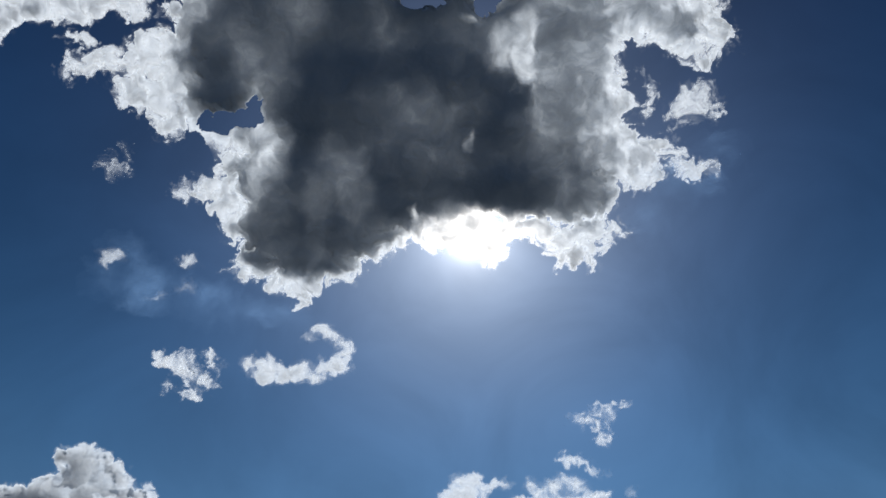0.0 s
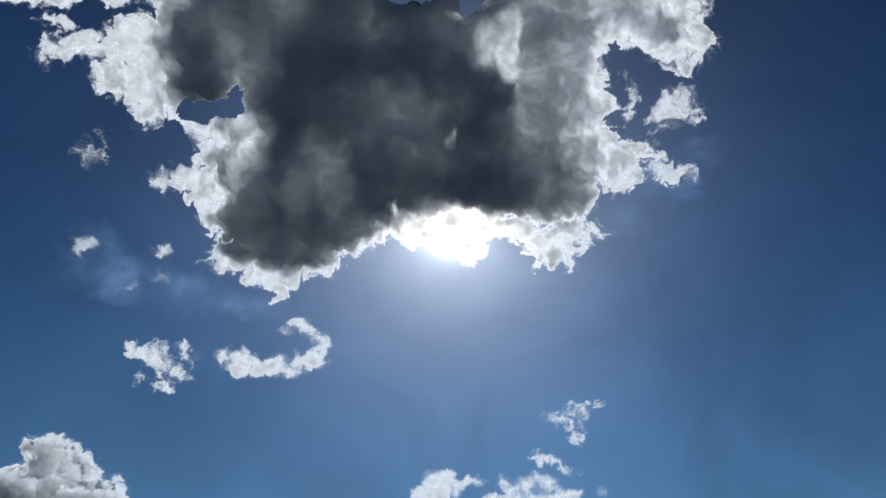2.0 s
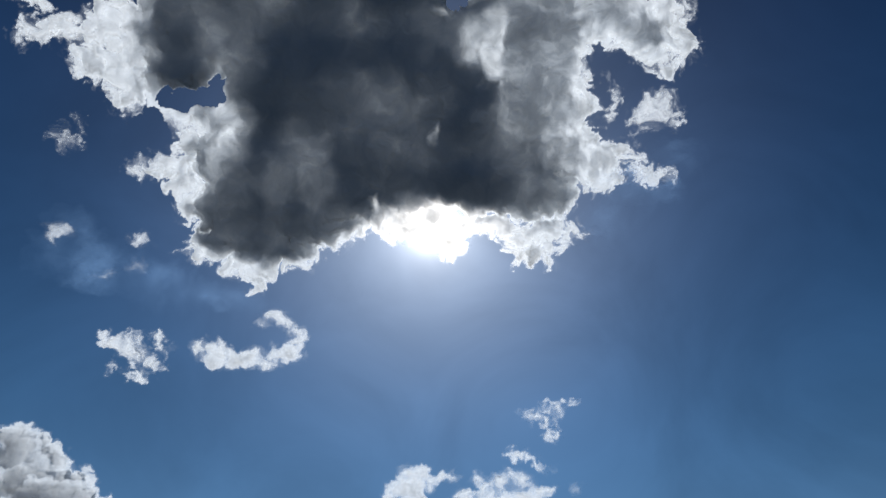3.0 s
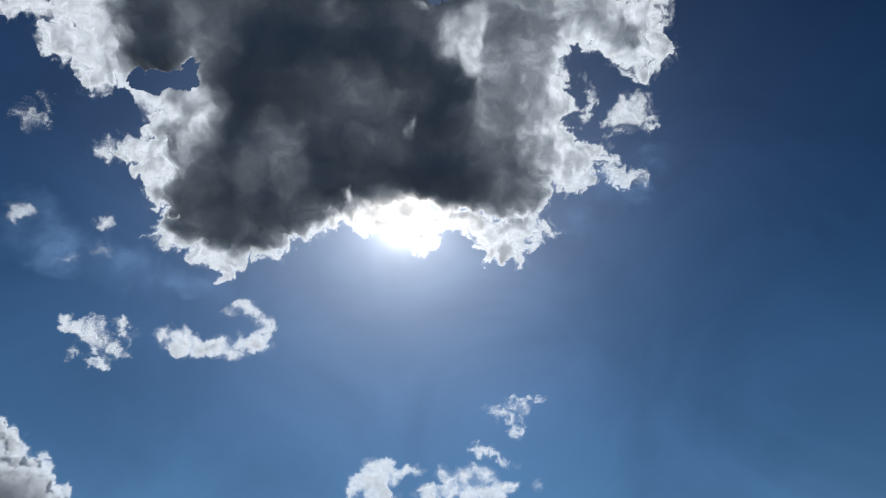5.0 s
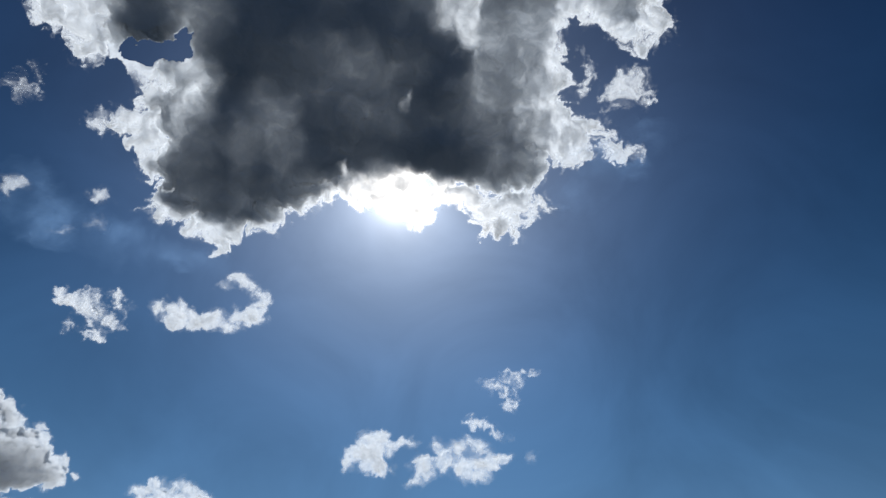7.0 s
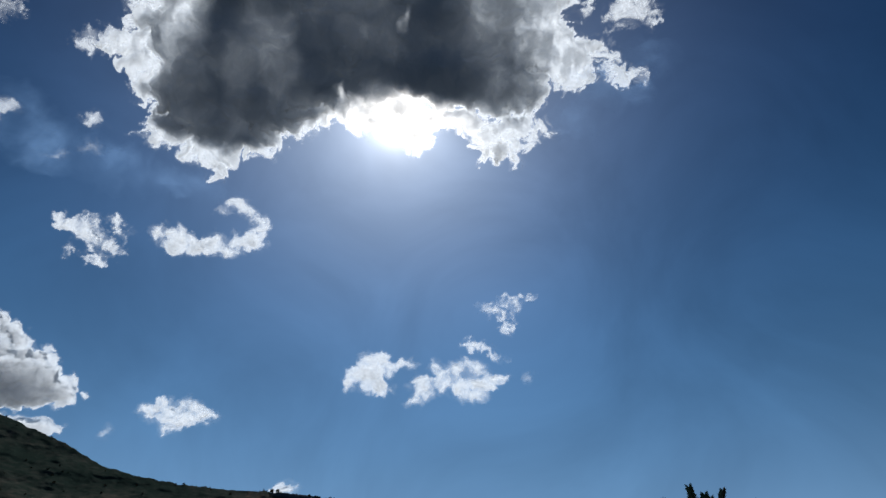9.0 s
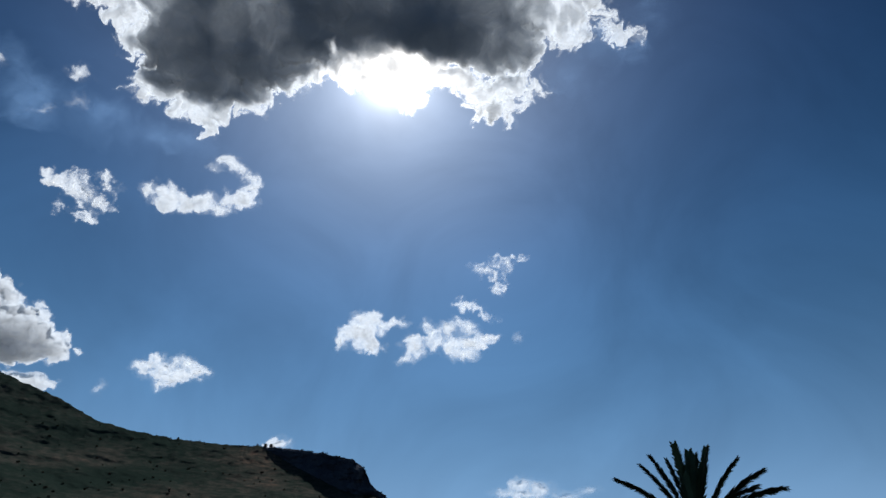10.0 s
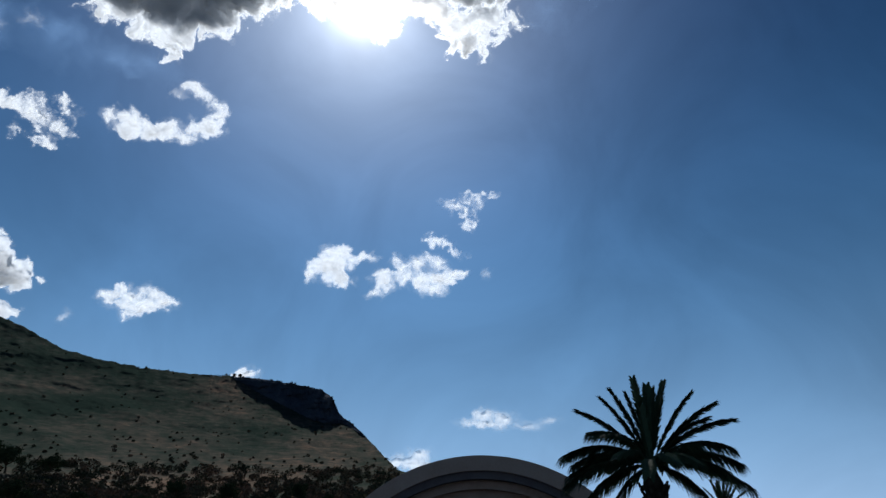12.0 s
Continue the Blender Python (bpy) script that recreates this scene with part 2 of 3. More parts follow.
def cloud(name, label, az, el, dist, lobes, core=(), grey=(), gaps=(), pale=(), holes=(), seed=1, cell=None, rim=16.0, thin=1.0, ragged=1.0, dark=7.0, grow=0.0, halo=9.0, masses=(), wispy=1.0, lumpy=0.75, droplets=CLOUD):
    """One cloud: two billowed skins that meet at a torn edge, at its place in the sky, set square to the line of sight
    to fit the camera's view.
    """
    unit = dist / 1160.0
    cell = cell or 1.5 * unit
    n = heading(az, el)
    right = Vector((math.cos(radians(az)), -math.sin(radians(az)), 0))
    lo = np.array([min(l[i] - l[i + 2] for l in lobes) for i in (0, 1)]) - 26 * unit
    hi = np.array([max(l[i] + l[i + 2] for l in lobes) for i in (0, 1)]) + 26 * unit
    nx, ny = (int((hi[i] - lo[i]) / cell) + 1 for i in (0, 1))
    x, y = np.meshgrid(lo[0] + cell * np.arange(nx), lo[1] + cell * np.arange(ny))
    # wind-torn outline: two scales of stirring, rounded heads and fine shreds
    wx = x + ragged * 30 * unit * fbm(x, y, 58 * unit, seed, 5, 0.52)
    wy = y + ragged * 30 * unit * fbm(x, y, 58 * unit, seed + 40, 5, 0.52)
    vx = wx + 8 * unit * wispy * fbm(wx, wy, 17 * unit, seed + 20, 4, 0.6)
    vy = wy + 8 * unit * wispy * fbm(wx, wy, 17 * unit, seed + 60, 4, 0.6)
    s = lobes_field(vx, vy, lobes, 4.5 * unit)
    puff = fbm(wx, wy, 30 * unit, seed + 80, 5, 0.52, True)
    shred = fbm(vx, vy, 13 * unit, seed + 85, 5, 0.66)
    feather = step(-0.35, 0.45, fbm(x, y, 70 * unit, seed + 95, 2))
    s += grow * unit + ragged * unit * (17 * puff + 3.0) + unit * wispy * (2.5 + 7 * feather) * shred
    if len(masses):
        sun_side = Vector((right.dot(TO_SUN), right.cross(n).dot(TO_SUN))).normalized() * 11 * unit / cell
        s, way = heaped(x, y, masses, unit, seed, (round(sun_side.x), round(sun_side.y)))
        s = s + 0.8 * unit * wispy * shred
    outer = np.maximum(s, 0)
    if len(holes):
        s = np.minimum(s, -lobes_field(x + 0.7 * (vx - x), y + 0.7 * (vy - y), holes, 5 * unit) + 7 * unit * fbm(x, y, 22 * unit, seed + 90, 5, 0.6))
    inside = np.maximum(s, 0)
    # optical depth: a lit rim, crisp here and feathered there, then the thick heart
    width = rim * unit * (0.5 + 0.9 * feather)
    depth = thin * 1.75 * (1 - np.exp(-(inside / width) ** 1.3)) * np.maximum(1 + lumpy * (0.5 * fbm(x, y, 44 * unit, seed + 100, 5, 0.55) + 0.5 * fbm(wx, wy, 30 * unit, seed + 105, 4, 0.5, True) + wispy * (0.25 * shred + 0.4 * fbm(vx, vy, 20 * unit, seed + 108, 5, 0.62))), 0.15)
    depth += thin * step(rim * unit, 4 * rim * unit, inside) * (0.45 + 1.3 * np.maximum(fbm(wx, wy, 75 * unit, seed + 115, 4, 0.5), -0.3))
    if len(masses):
        depth = thin * way * (1 - np.exp(-(inside / (4 * unit)) ** 1.3))
    depth = np.maximum(depth, 0.04 * thin * step(0, 4 * unit, inside))
    if len(core) and not len(masses):
        depth = 2.3 * np.tanh(depth / 2.3)
    heart = np.zeros_like(s)
    if len(core):
        # the shaded mass ends softly towards the lit rim, sharply where it is torn open
        broad_edge = lobes_field(x + 0.6 * (wx - x), y + 0.6 * (wy - y), lobes, 14 * unit) + 5 * unit * puff
        border = step(4 * unit, 42 * unit, broad_edge) * step(0, 9 * unit, outer)
        c = lobes_field(x + 0.8 * (wx - x), y + 0.8 * (wy - y), core, 12 * unit) + 22 * unit * fbm(wx, wy, 64 * unit, seed + 130, 4, 0.5)
        swell = 0.92 + 0.95 * fbm(wx, wy, 130 * unit, seed + 150, 6, 0.56)
        heart = step(-26 * unit, 26 * unit, c) * swell * border
        if len(grey):
            g = lobes_field(x + 1.2 * (wx - x), y + 1.2 * (wy - y), grey, 12 * unit) + 30 * unit * fbm(vx, vy, 60 * unit, seed + 140, 6, 0.6)
            heart = np.maximum(heart, 0.52 * swell * step(-18 * unit, 46 * unit, g) * border)
        if len(gaps):
            heart *= 1 - 0.92 * step(-10 * unit, 6 * unit, lobes_field(wx, wy, gaps, 6 * unit))
            heart *= 1 - 0.32 * step(-40 * unit, 20 * unit, lobes_field(wx, wy, pale, 12 * unit))
        heart = np.maximum(heart, 0)
        full = np.minimum(1.15 * heart, 1)
        depth = depth * (1 - full) + full * 1.35 * (1 + 0.3 * fbm(wx, wy, 45 * unit, seed + 160, 4, 0.55))
    # a thin mist hangs about the torn edge
    if halo:
        mist = 0.05 * step(-halo * unit, 0, s) ** 2 * (0.7 + 1.5 * fbm(x, y, 40 * unit, seed + 165, 3)) * min(1, thin + 0.2) * (0.35 + feather)
        depth = np.maximum(depth, mist)
    front = 1.8 * depth + 4.6 * heart
    rear = 0.4 * depth + 0.8 * dark * heart
    broad = np.maximum(lobes_field(x, y, lobes, 16 * unit), 0)
    deep = 0.55 * np.sqrt(broad * 30 * unit) * step(0, 22 * unit, inside) + 0.25 * np.minimum(inside, 10 * unit)
    near_skin = -np.maximum(deep * (0.8 + 0.32 * puff * (1 - 0.85 * np.minimum(heart, 1))), 0) - 0.2 * unit
    far_skin = np.maximum(deep * (1.1 + 0.35 * fbm(x, y, 30 * unit, seed + 190, 4, 0.6, True)), 0) + 0.2 * unit
    # keep the cells that touch the cloud; both skins share the edge
    ins = s > -halo * unit
    cells = ins[:-1, :-1] | ins[1:, :-1] | ins[:-1, 1:] | ins[1:, 1:]
    # where the shaded mass is torn open it ends at once
    torn = (s < 0) & (heart > 0.25)
    cells &= ~(torn[:-1, :-1] | torn[1:, :-1] | torn[:-1, 1:] | torn[1:, 1:])
    jy, jx = np.nonzero(cells)
    quads = np.stack([jy * nx + jx, jy * nx + jx + 1, (jy + 1) * nx + jx + 1, (jy + 1) * nx + jx], 1)
    used = np.unique(quads)
    flat = ins.ravel()
    n1 = len(used)
    at_front = np.full(nx * ny, -1)
    at_front[used] = np.arange(n1)
    inner = used[flat[used]]
    at_rear = at_front.copy()
    at_rear[inner] = n1 + np.arange(len(inner))
    pts = np.concatenate([
        np.stack([x.ravel()[used], y.ravel()[used], -np.where(flat[used], near_skin.ravel()[used], 0)], 1),
        np.stack([x.ravel()[inner], y.ravel()[inner], -far_skin.ravel()[inner]], 1)])
    dens = np.concatenate([np.where(flat[used], front.ravel()[used], 0), rear.ravel()[inner]])
    faces = np.concatenate([at_front[quads], at_rear[quads][:, ::-1]])
    turn = Matrix((right, right.cross(n), -n)).transposed().to_4x4()
    stand = Matrix.Translation(n * dist + Vector((0, 0, 1.6))) @ turn
    if len(core):
        thick = np.tile(heart.ravel()[quads].mean(1) > 0.3, 2)
        ob = new(name)
        for piece, keep, about in (("bright_edge", ~thick, "glowing white torn edge"), ("dark_base", thick, "shaded grey heart")):
            tagged(skin(piece, pts, faces[keep], dens, droplets, ob), about)
    else:
        ob = skin(name, pts, faces, dens, droplets)
    ob.matrix_world = stand
    return tagged(ob, label, "cloud", "clouds in the sky")


def skin(name, pts, faces, dens, droplets, parent=None):
    used, flat_ids = np.unique(faces, return_inverse=True)
    me = bpy.data.meshes.new(name)
    me.vertices.add(len(used))
    me.vertices.foreach_set("co", pts[used].ravel())
    me.loops.add(faces.size)
    me.loops.foreach_set("vertex_index", flat_ids.ravel().astype(np.int32))
    me.polygons.add(len(faces))
    me.polygons.foreach_set("loop_start", np.arange(0, faces.size, 4, dtype=np.int32))
    me.polygons.foreach_set("use_smooth", np.ones(len(faces), dtype=bool))
    me.update(calc_edges=True)
    me.attributes.new("optical_depth", "FLOAT", "POINT").data.foreach_set("value", dens[used].astype(np.float32))
    me.materials.append(droplets)
    ob = new(name, me)
    ob.parent = parent
    return ob


# lobes of the clouds in metres about each one's middle, placed to fit the camera's view: across, up, half width, half
# height
WEST_ARM = [
    (-1014, 337, 75, 61), (-914, 344, 75, 30), (-801, 352, 87, 34), (-701, 350, 50, 27), (-576, 339, 62, 17), (-809, 216, 46, 27),
    (-757, 235, 50, 31), (-818, 277, 28, 12), (-669, 247, 63, 47), (-698, 167, 48, 40), (-594, 229, 82, 72), (-636, 143, 70, 45),
    (-626, 90, 38, 28), (-604, 53, 17, 20), (-528, 303, 75, 92), (-533, 162, 51, 45),
]
WEST_FLANK = [
    (-485, 135, 115, 95),
    (-440, -145, 50, 46), (-425, -205, 46, 40),
    (-492, 236, 70, 66), (-480, 300, 90, 60),
    (-539, 72, 28, 14), (-510, 47, 42, 19), (-465, 54, 28, 26), (-429, 94, 14, 22), (-463, 0, 62, 36), (-573, -57, 38, 16),
    (-526, -52, 45, 24), (-500, -90, 38, 35), (-492, -139, 20, 30), (-431, -39, 55, 74), (-406, 49, 55, 56),
]
CROWN = [
    (-317, 354, 226, 163), (-268, 161, 220, 170), (-34, 415, 272, 164), (12, 182, 189, 198), (-48, 14, 191, 152), (236, 439, 242, 89),
    (189, 301, 166, 110), (-279, -48, 173, 113), (123, 96, 129, 152),
]
BELLY_WEST = [
    (-335, -205, 90, 50), (-240, -170, 90, 50), (-373, -108, 98, 113), (-428, -220, 61, 38), (-470, -243, 32, 25), (-340, -257, 75, 41),
    (-340, -309, 21, 23), (-267, -231, 63, 36), (-195, -191, 53, 33), (-133, -166, 51, 31), (-261, -134, 125, 89), (-140, -84, 113, 79),
]
BELLY_EAST = [
    (-78, -144, 30, 21), (-20, -149, 54, 34), (51, -148, 71, 47), (100, -189, 34, 37), (148, -145, 50, 34), (214, -145, 45, 26),
    (264, -174, 45, 48), (328, -148, 54, 40), (391, -142, 27, 16), (308, -203, 54, 24), (136, -30, 183, 85), (268, -42, 106, 78),
    (351, -66, 37, 53),
]
EAST_ARM = [
    (328, 68, 87, 103), (401, 18, 83, 55), (478, 48, 40, 23), (453, -16, 54, 29), (552, 7, 46, 24), (313, 180, 76, 101),
    (381, 169, 29, 61), (247, 135, 117, 165), (173, 275, 115, 110), (304, 303, 103, 86), (416, 342, 78, 61), (489, 338, 92, 64),
    (560, 353, 45, 64), (603, 296, 29, 50), (531, 281, 64, 35), (437, 381, 78, 24), (564, 241, 35, 15),
]
CORE_WEST = [
    (-497, 205, 55, 62), (-478, 150, 44, 34), (-525, 140, 40, 26), (-500, 270, 48, 76), (-461, 209, 54, 82), (-431, -151, 41, 63),
    (-333, 236, 156, 142), (-332, -78, 81, 100), (-344, -187, 99, 51), (-490, 205, 51, 70), (-479, 106, 38, 31), (-453, 291, 63, 85),
    (-444, 181, 58, 62), (-314, 339, 150, 73),
]
CORE_MIDDLE = [
    (-40, -52, 62, 44), (52, -48, 70, 42), (-118, -92, 60, 44), (-300, -195, 90, 46), (-215, -160, 70, 44), (-252, 91, 116, 122),
    (-236, -132, 100, 51), (-142, -59, 126, 56), (-61, 161, 150, 148), (1, 302, 99, 108), (18, -4, 115, 63), (69, 115, 63, 100),
    (-104, 382, 320, 93), (-232, -18, 124, 100), (-127, 68, 137, 112), (-191, 243, 151, 123),
]
CORE_EAST = [
    (138, 150, 52, 62), (150, 60, 60, 62), (222, 0, 66, 56), (295, -48, 60, 46), (142, -66, 66, 40), (222, -92, 56, 36),
    (300, -88, 54, 36), (175, -32, 105, 57), (286, -79, 58, 39), (233, 32, 39, 38), (269, -62, 59, 41), (313, -30, 28, 36),
]
GREY_WEST = [
    (-430, 52, 48, 48), (-449, -35, 31, 49), (-583, 76, 42, 47), (-523, 160, 28, 59), (-542, 112, 56, 45), (-562, 229, 38, 74),
    (-460, 68, 64, 38), (-477, -33, 39, 51), (-577, 327, 50, 48), (-915, 326, 50, 17),
]
GREY_EAST = [
    (225, 280, 60, 60), (250, 205, 62, 70), (243, 125, 58, 70), (305, 245, 50, 46), (330, 20, 40, 40), (223, 232, 64, 86),
    (306, 291, 77, 54), (425, 324, 65, 32), (250, 110, 44, 76), (514, 304, 40, 32), (323, 156, 31, 50), (296, 7, 53, 39),
    (186, 325, 76, 36), (322, 366, 103, 24), (245, 134, 63, 138), (260, 293, 100, 53), (281, -4, 46, 64), (205, -43, 77, 64),
]
HOLES = [
    (-452, 114, 32, 20), (-512, 96, 36, 20), (-568, 62, 42, 28), (-600, 20, 40, 40), (-552, 38, 28, 24), (-430, 134, 13, 20),
    (-472, 109, 53, 18), (-523, 96, 33, 13), (-563, 62, 18, 20), (-426, 119, 11, 23), (92, 357, 27, 24), (-59, 369, 42, 12),
]
GAPS = [
    (165, 225, 14, 50), (178, 290, 20, 26),
    (60, 54, 6, 15), (177, 275, 18, 49), (155, 205, 13, 32), (42, 324, 15, 9), (-72, -112, 10, 13),
]
PALE_PARTS = [
    (-400, 260, 70, 110), (-330, 330, 60, 60), (-60, 120, 50, 40), (30, 20, 60, 30),
    (-213, -22, 32, 62), (-150, 47, 25, 17), (-299, -113, 17, 76), (-430, 58, 36, 48),
]
EAST_FRAGMENT = [
    (200, -16, 45, 28), (224, -36, 20, 23), (156, -31, 16, 8), (145, -51, 11, 5), (199, 8, 22, 12), (104, 25, 12, 36),
]
CRESCENT = [
    (-212, -251, 21, 20), (-178, -235, 20, 15), (-154, -250, 34, 26), (-171, -280, 29, 14), (-108, -264, 32, 27), (-73, -254, 29, 22),
    (-61, -236, 12, 9), (-28, -255, 33, 21), (12, -237, 33, 19), (34, -217, 27, 22), (49, -181, 18, 29), (26, -157, 18, 11),
    (-11, -138, 33, 16), (-42, -133, 21, 11), (-59, -163, 12, 8),
]
SCATTERED = [
    (-154, -251, 12, 13), (-130, -255, 25, 16), (-98, -267, 28, 17), (-71, -271, 21, 16), (-94, -232, 13, 6), (-42, -280, 21, 13),
    (-10, -296, 16, 9), (-58, -320, 17, 7), (-44, -330, 9, 6), (-32, -216, 16, 9), (-14, -232, 13, 13), (-2, -250, 8, 7),
    (-112, -325, 6, 6),
]
WISP = [
    (-193, -192, 17, 11), (-163, -208, 27, 13), (-139, -229, 23, 17), (-120, -192, 26, 15), (-105, -166, 19, 11), (-65, -158, 26, 8),
    (-30, -169, 15, 6), (-126, -262, 23, 15), (-132, -282, 11, 10), (-94, -217, 13, 13),
]
PUFF_A = [
    (-142, -153, 30, 23), (-95, -161, 30, 25), (-129, -212, 55, 46), (-178, -213, 30, 25), (-106, -258, 51, 27), (-56, -189, 25, 25),
    (-10, -163, 30, 13), (18, -171, 17, 13), (-216, -243, 25, 31), (-195, -191, 19, 11),
]
PUFF_B = [
    (-238, -229, 30, 30), (-224, -261, 39, 38), (-257, -305, 26, 13), (-179, -171, 19, 17), (-158, -205, 34, 27), (-104, -194, 38, 32),
    (-61, -165, 26, 19), (-23, -192, 34, 27), (33, -218, 34, 21), (74, -215, 23, 13), (0, -251, 59, 27), (-33, -288, 47, 23),
    (-74, -254, 34, 32), (-148, -242, 34, 25),
]
BAR = [
    (-129, -257, 17, 10), (-97, -266, 29, 12), (-62, -286, 29, 12), (-29, -310, 23, 12), (-13, -323, 10, 8),
]
FLAT_PUFF = [
    (-220, -222, 29, 20), (-188, -203, 33, 27), (-159, -177, 25, 25), (-129, -232, 55, 44), (-99, -188, 26, 27), (-55, -192, 34, 29),
    (-64, -238, 60, 29), (-8, -211, 39, 23), (32, -211, 22, 14), (-128, -281, 29, 18),
]
HEAP_BACK = [
    (-170, -83, 44, 47), (-120, -116, 48, 48), (-89, -149, 40, 48), (-149, -141, 72, 64),
]
HEAP_TOWER = [
    (-230, -106, 76, 70), (-211, -173, 104, 72), (-304, -105, 36, 40), (-279, -90, 40, 32), (-230, -221, 120, 88),
]
HEAP_SHOULDER = [
    (-320, -219, 48, 36), (-291, -185, 28, 26), (-310, -261, 104, 64), (-416, -268, 128, 56),
]
HEAP_SHELF = [
    (-182, -203, 60, 36), (-120, -188, 64, 36), (-64, -203, 80, 48), (0, -185, 48, 39), (39, -194, 21, 18), (-131, -241, 104, 56),
    (-27, -235, 88, 48),
]
HEAP_CURL = [
    (122, -235, 22, 15), (138, -251, 16, 18), (123, -270, 15, 22), (176, -295, 10, 7),
]
HEAP_FRONT = [
    (-42, -263, 88, 64), (9, -226, 48, 40), (58, -261, 56, 48), (95, -292, 48, 56), (27, -306, 96, 64), (-26, -335, 88, 48),
    (-97, -299, 96, 96),
]
HEAP = [HEAP_BACK, HEAP_TOWER, HEAP_SHOULDER, HEAP_SHELF, HEAP_CURL, HEAP_FRONT]
HEAP_CORE = [
    (-300, -270, 110, 40), (-120, -300, 84, 50),
]
HEAP_FOOT = [
    (7, -66, 102, 38), (95, -71, 32, 31), (-81, -69, 86, 38), (-187, -76, 83, 45),
]
RIDGE_PUFF = [
    (10, -75, 54, 33), (-7, -49, 20, 20), (51, -76, 27, 20),
]
LOW_CLOUD = [
    (-198, -97, 70, 46), (-74, -113, 90, 43), (84, -163, 109, 20), (226, -140, 47, 20), (-305, -142, 45, 20), (-155, -148, 138, 23),
]
HORIZON_CLOUD = [
    (-71, -36, 119, 50), (86, 5, 71, 40), (34, -59, 140, 47),
]
SHRED_A = [
    (-149, -290, 20, 9), (-137, -277, 8, 6), (-158, -303, 8, 6),
]
SHRED_B = [
    (-157, -214, 18, 10), (-143, -202, 8, 6),
]
SHRED_C = [
    (-130, -209, 14, 6), (-201, -261, 10, 7), (-147, -219, 8, 5), (-188, -249, 8, 5),
]
SHRED_D = [
    (-181, -318, 15, 10), (-176, -302, 5, 14), (-193, -334, 8, 6), (-187, -276, 5, 7),
]
MOTE_A = [
    (-57, -191, 13, 19),
]
MOTE_B = [
    (-41, -177, 17, 13),
]
VEIL_WEST = [
    (-231, -294, 144, 75), (-100, -303, 129, 65), (-287, -223, 64, 49), (59, -292, 152, 40),
]
VEIL_EAST = [
    (190, -5, 114, 65), (119, -62, 77, 66), (271, 36, 75, 52),
]

cloud("storm_cloud", "large dark grey cumulus cloud with glowing white torn edges", -12, 50, 1500,
      WEST_ARM + WEST_FLANK + CROWN + BELLY_WEST + BELLY_EAST + EAST_ARM, CORE_WEST + CORE_MIDDLE + CORE_EAST, GREY_WEST + GREY_EAST, GAPS, PALE_PARTS, HOLES, seed=3, cell=2.0, wispy=1.7, lumpy=1.45)
cloud("cloud", "small torn white cloud fragment beside the dark cumulus", 9, 52, 1500, EAST_FRAGMENT, seed=12, thin=0.42, ragged=1.0, wispy=2.2)
cloud("cloud", "crescent-shaped small white cumulus cloud in blue sky", -24, 39, 1900, CRESCENT, seed=21, thin=1.0, ragged=0.38, wispy=1.2, rim=17.0, halo=7.0)
cloud("cloud", "scattered small white cloud with thin ragged edges", -34, 38, 1900, SCATTERED, seed=34, thin=0.75, grow=1.0, ragged=0.42, wispy=2.0, rim=15.0, halo=7.0)
cloud("cloud", "thin hooked white cloud wisp in blue sky", 6, 33, 2200, WISP, seed=43, thin=0.5, grow=0.0, ragged=0.5, wispy=2.0, halo=7.0)
cloud("cloud", "small round white cumulus puff with hazy rim", -7, 27, 2500, PUFF_A, seed=52, thin=0.85, ragged=0.38, wispy=1.1, rim=20.0, halo=7.0)
cloud("cloud", "lumpy white cumulus puff in two heaps", 0, 27, 2500, PUFF_B, seed=65, thin=0.9, ragged=0.34, wispy=1.1, rim=20.0, halo=7.0)
cloud("cloud", "short thin slanting white cloud streak", 2, 31, 2400, BAR, seed=72, thin=0.55, ragged=0.45, wispy=1.6, halo=7.0)
cloud("cloud", "flat-based small white cumulus above the hillside", -24, 22, 2900, FLAT_PUFF, seed=85, thin=0.95, ragged=0.32, wispy=1.2, rim=15.0, halo=7.0)
cloud("cloud", "heaped cauliflower cumulus with grey base behind the hill", -37, 24, 2800, sum(HEAP, []), HEAP_CORE, seed=92, masses=HEAP, dark=2.5, halo=2.5)
cloud("cloud", "low white cloud bank showing over the hill ridge", -36, 16.5, 3600, HEAP_FOOT, seed=101, masses=[HEAP_FOOT], thin=0.7, halo=3.0)
cloud("cloud", "tiny bright white cloud peeping over the ridge", -17, 13.5, 4300, RIDGE_PUFF, seed=111, ragged=0.5)
cloud("cloud", "low flat white cloud near the palm tree", 6, 11, 4300, LOW_CLOUD, seed=121, thin=0.4, ragged=0.4, wispy=0.6)
cloud("cloud", "low white cloud behind the vaulted roof", -3, 6.5, 4300, HORIZON_CLOUD, seed=131, thin=0.4, ragged=0.4, wispy=0.6)
cloud("cloud", "small pale cloud shred in deep blue sky", -40, 47, 1600, SHRED_A, seed=141, thin=0.35, ragged=0.6)
cloud("cloud", "small pale cloud shred beside the dark cumulus", -33, 46, 1600, SHRED_B, seed=151, thin=0.4, ragged=0.6)
cloud("cloud", "faint broken cloud shreds under the dark cumulus", -33, 44, 1600, SHRED_C, seed=161, thin=0.3, ragged=0.6)
cloud("cloud", "thin torn cloud shred in dark blue sky", -40, 56, 1450, SHRED_D, seed=171, thin=0.3, ragged=0.7, wispy=2.5)
cloud("cloud", "tiny faint cloud speck over the hillside", -30, 19, 3200, MOTE_A, seed=181, thin=0.25, ragged=0.5)
cloud("cloud", "tiny faint cloud speck in blue sky", 5, 26, 2500, MOTE_B, seed=191, thin=0.06, ragged=1.0)
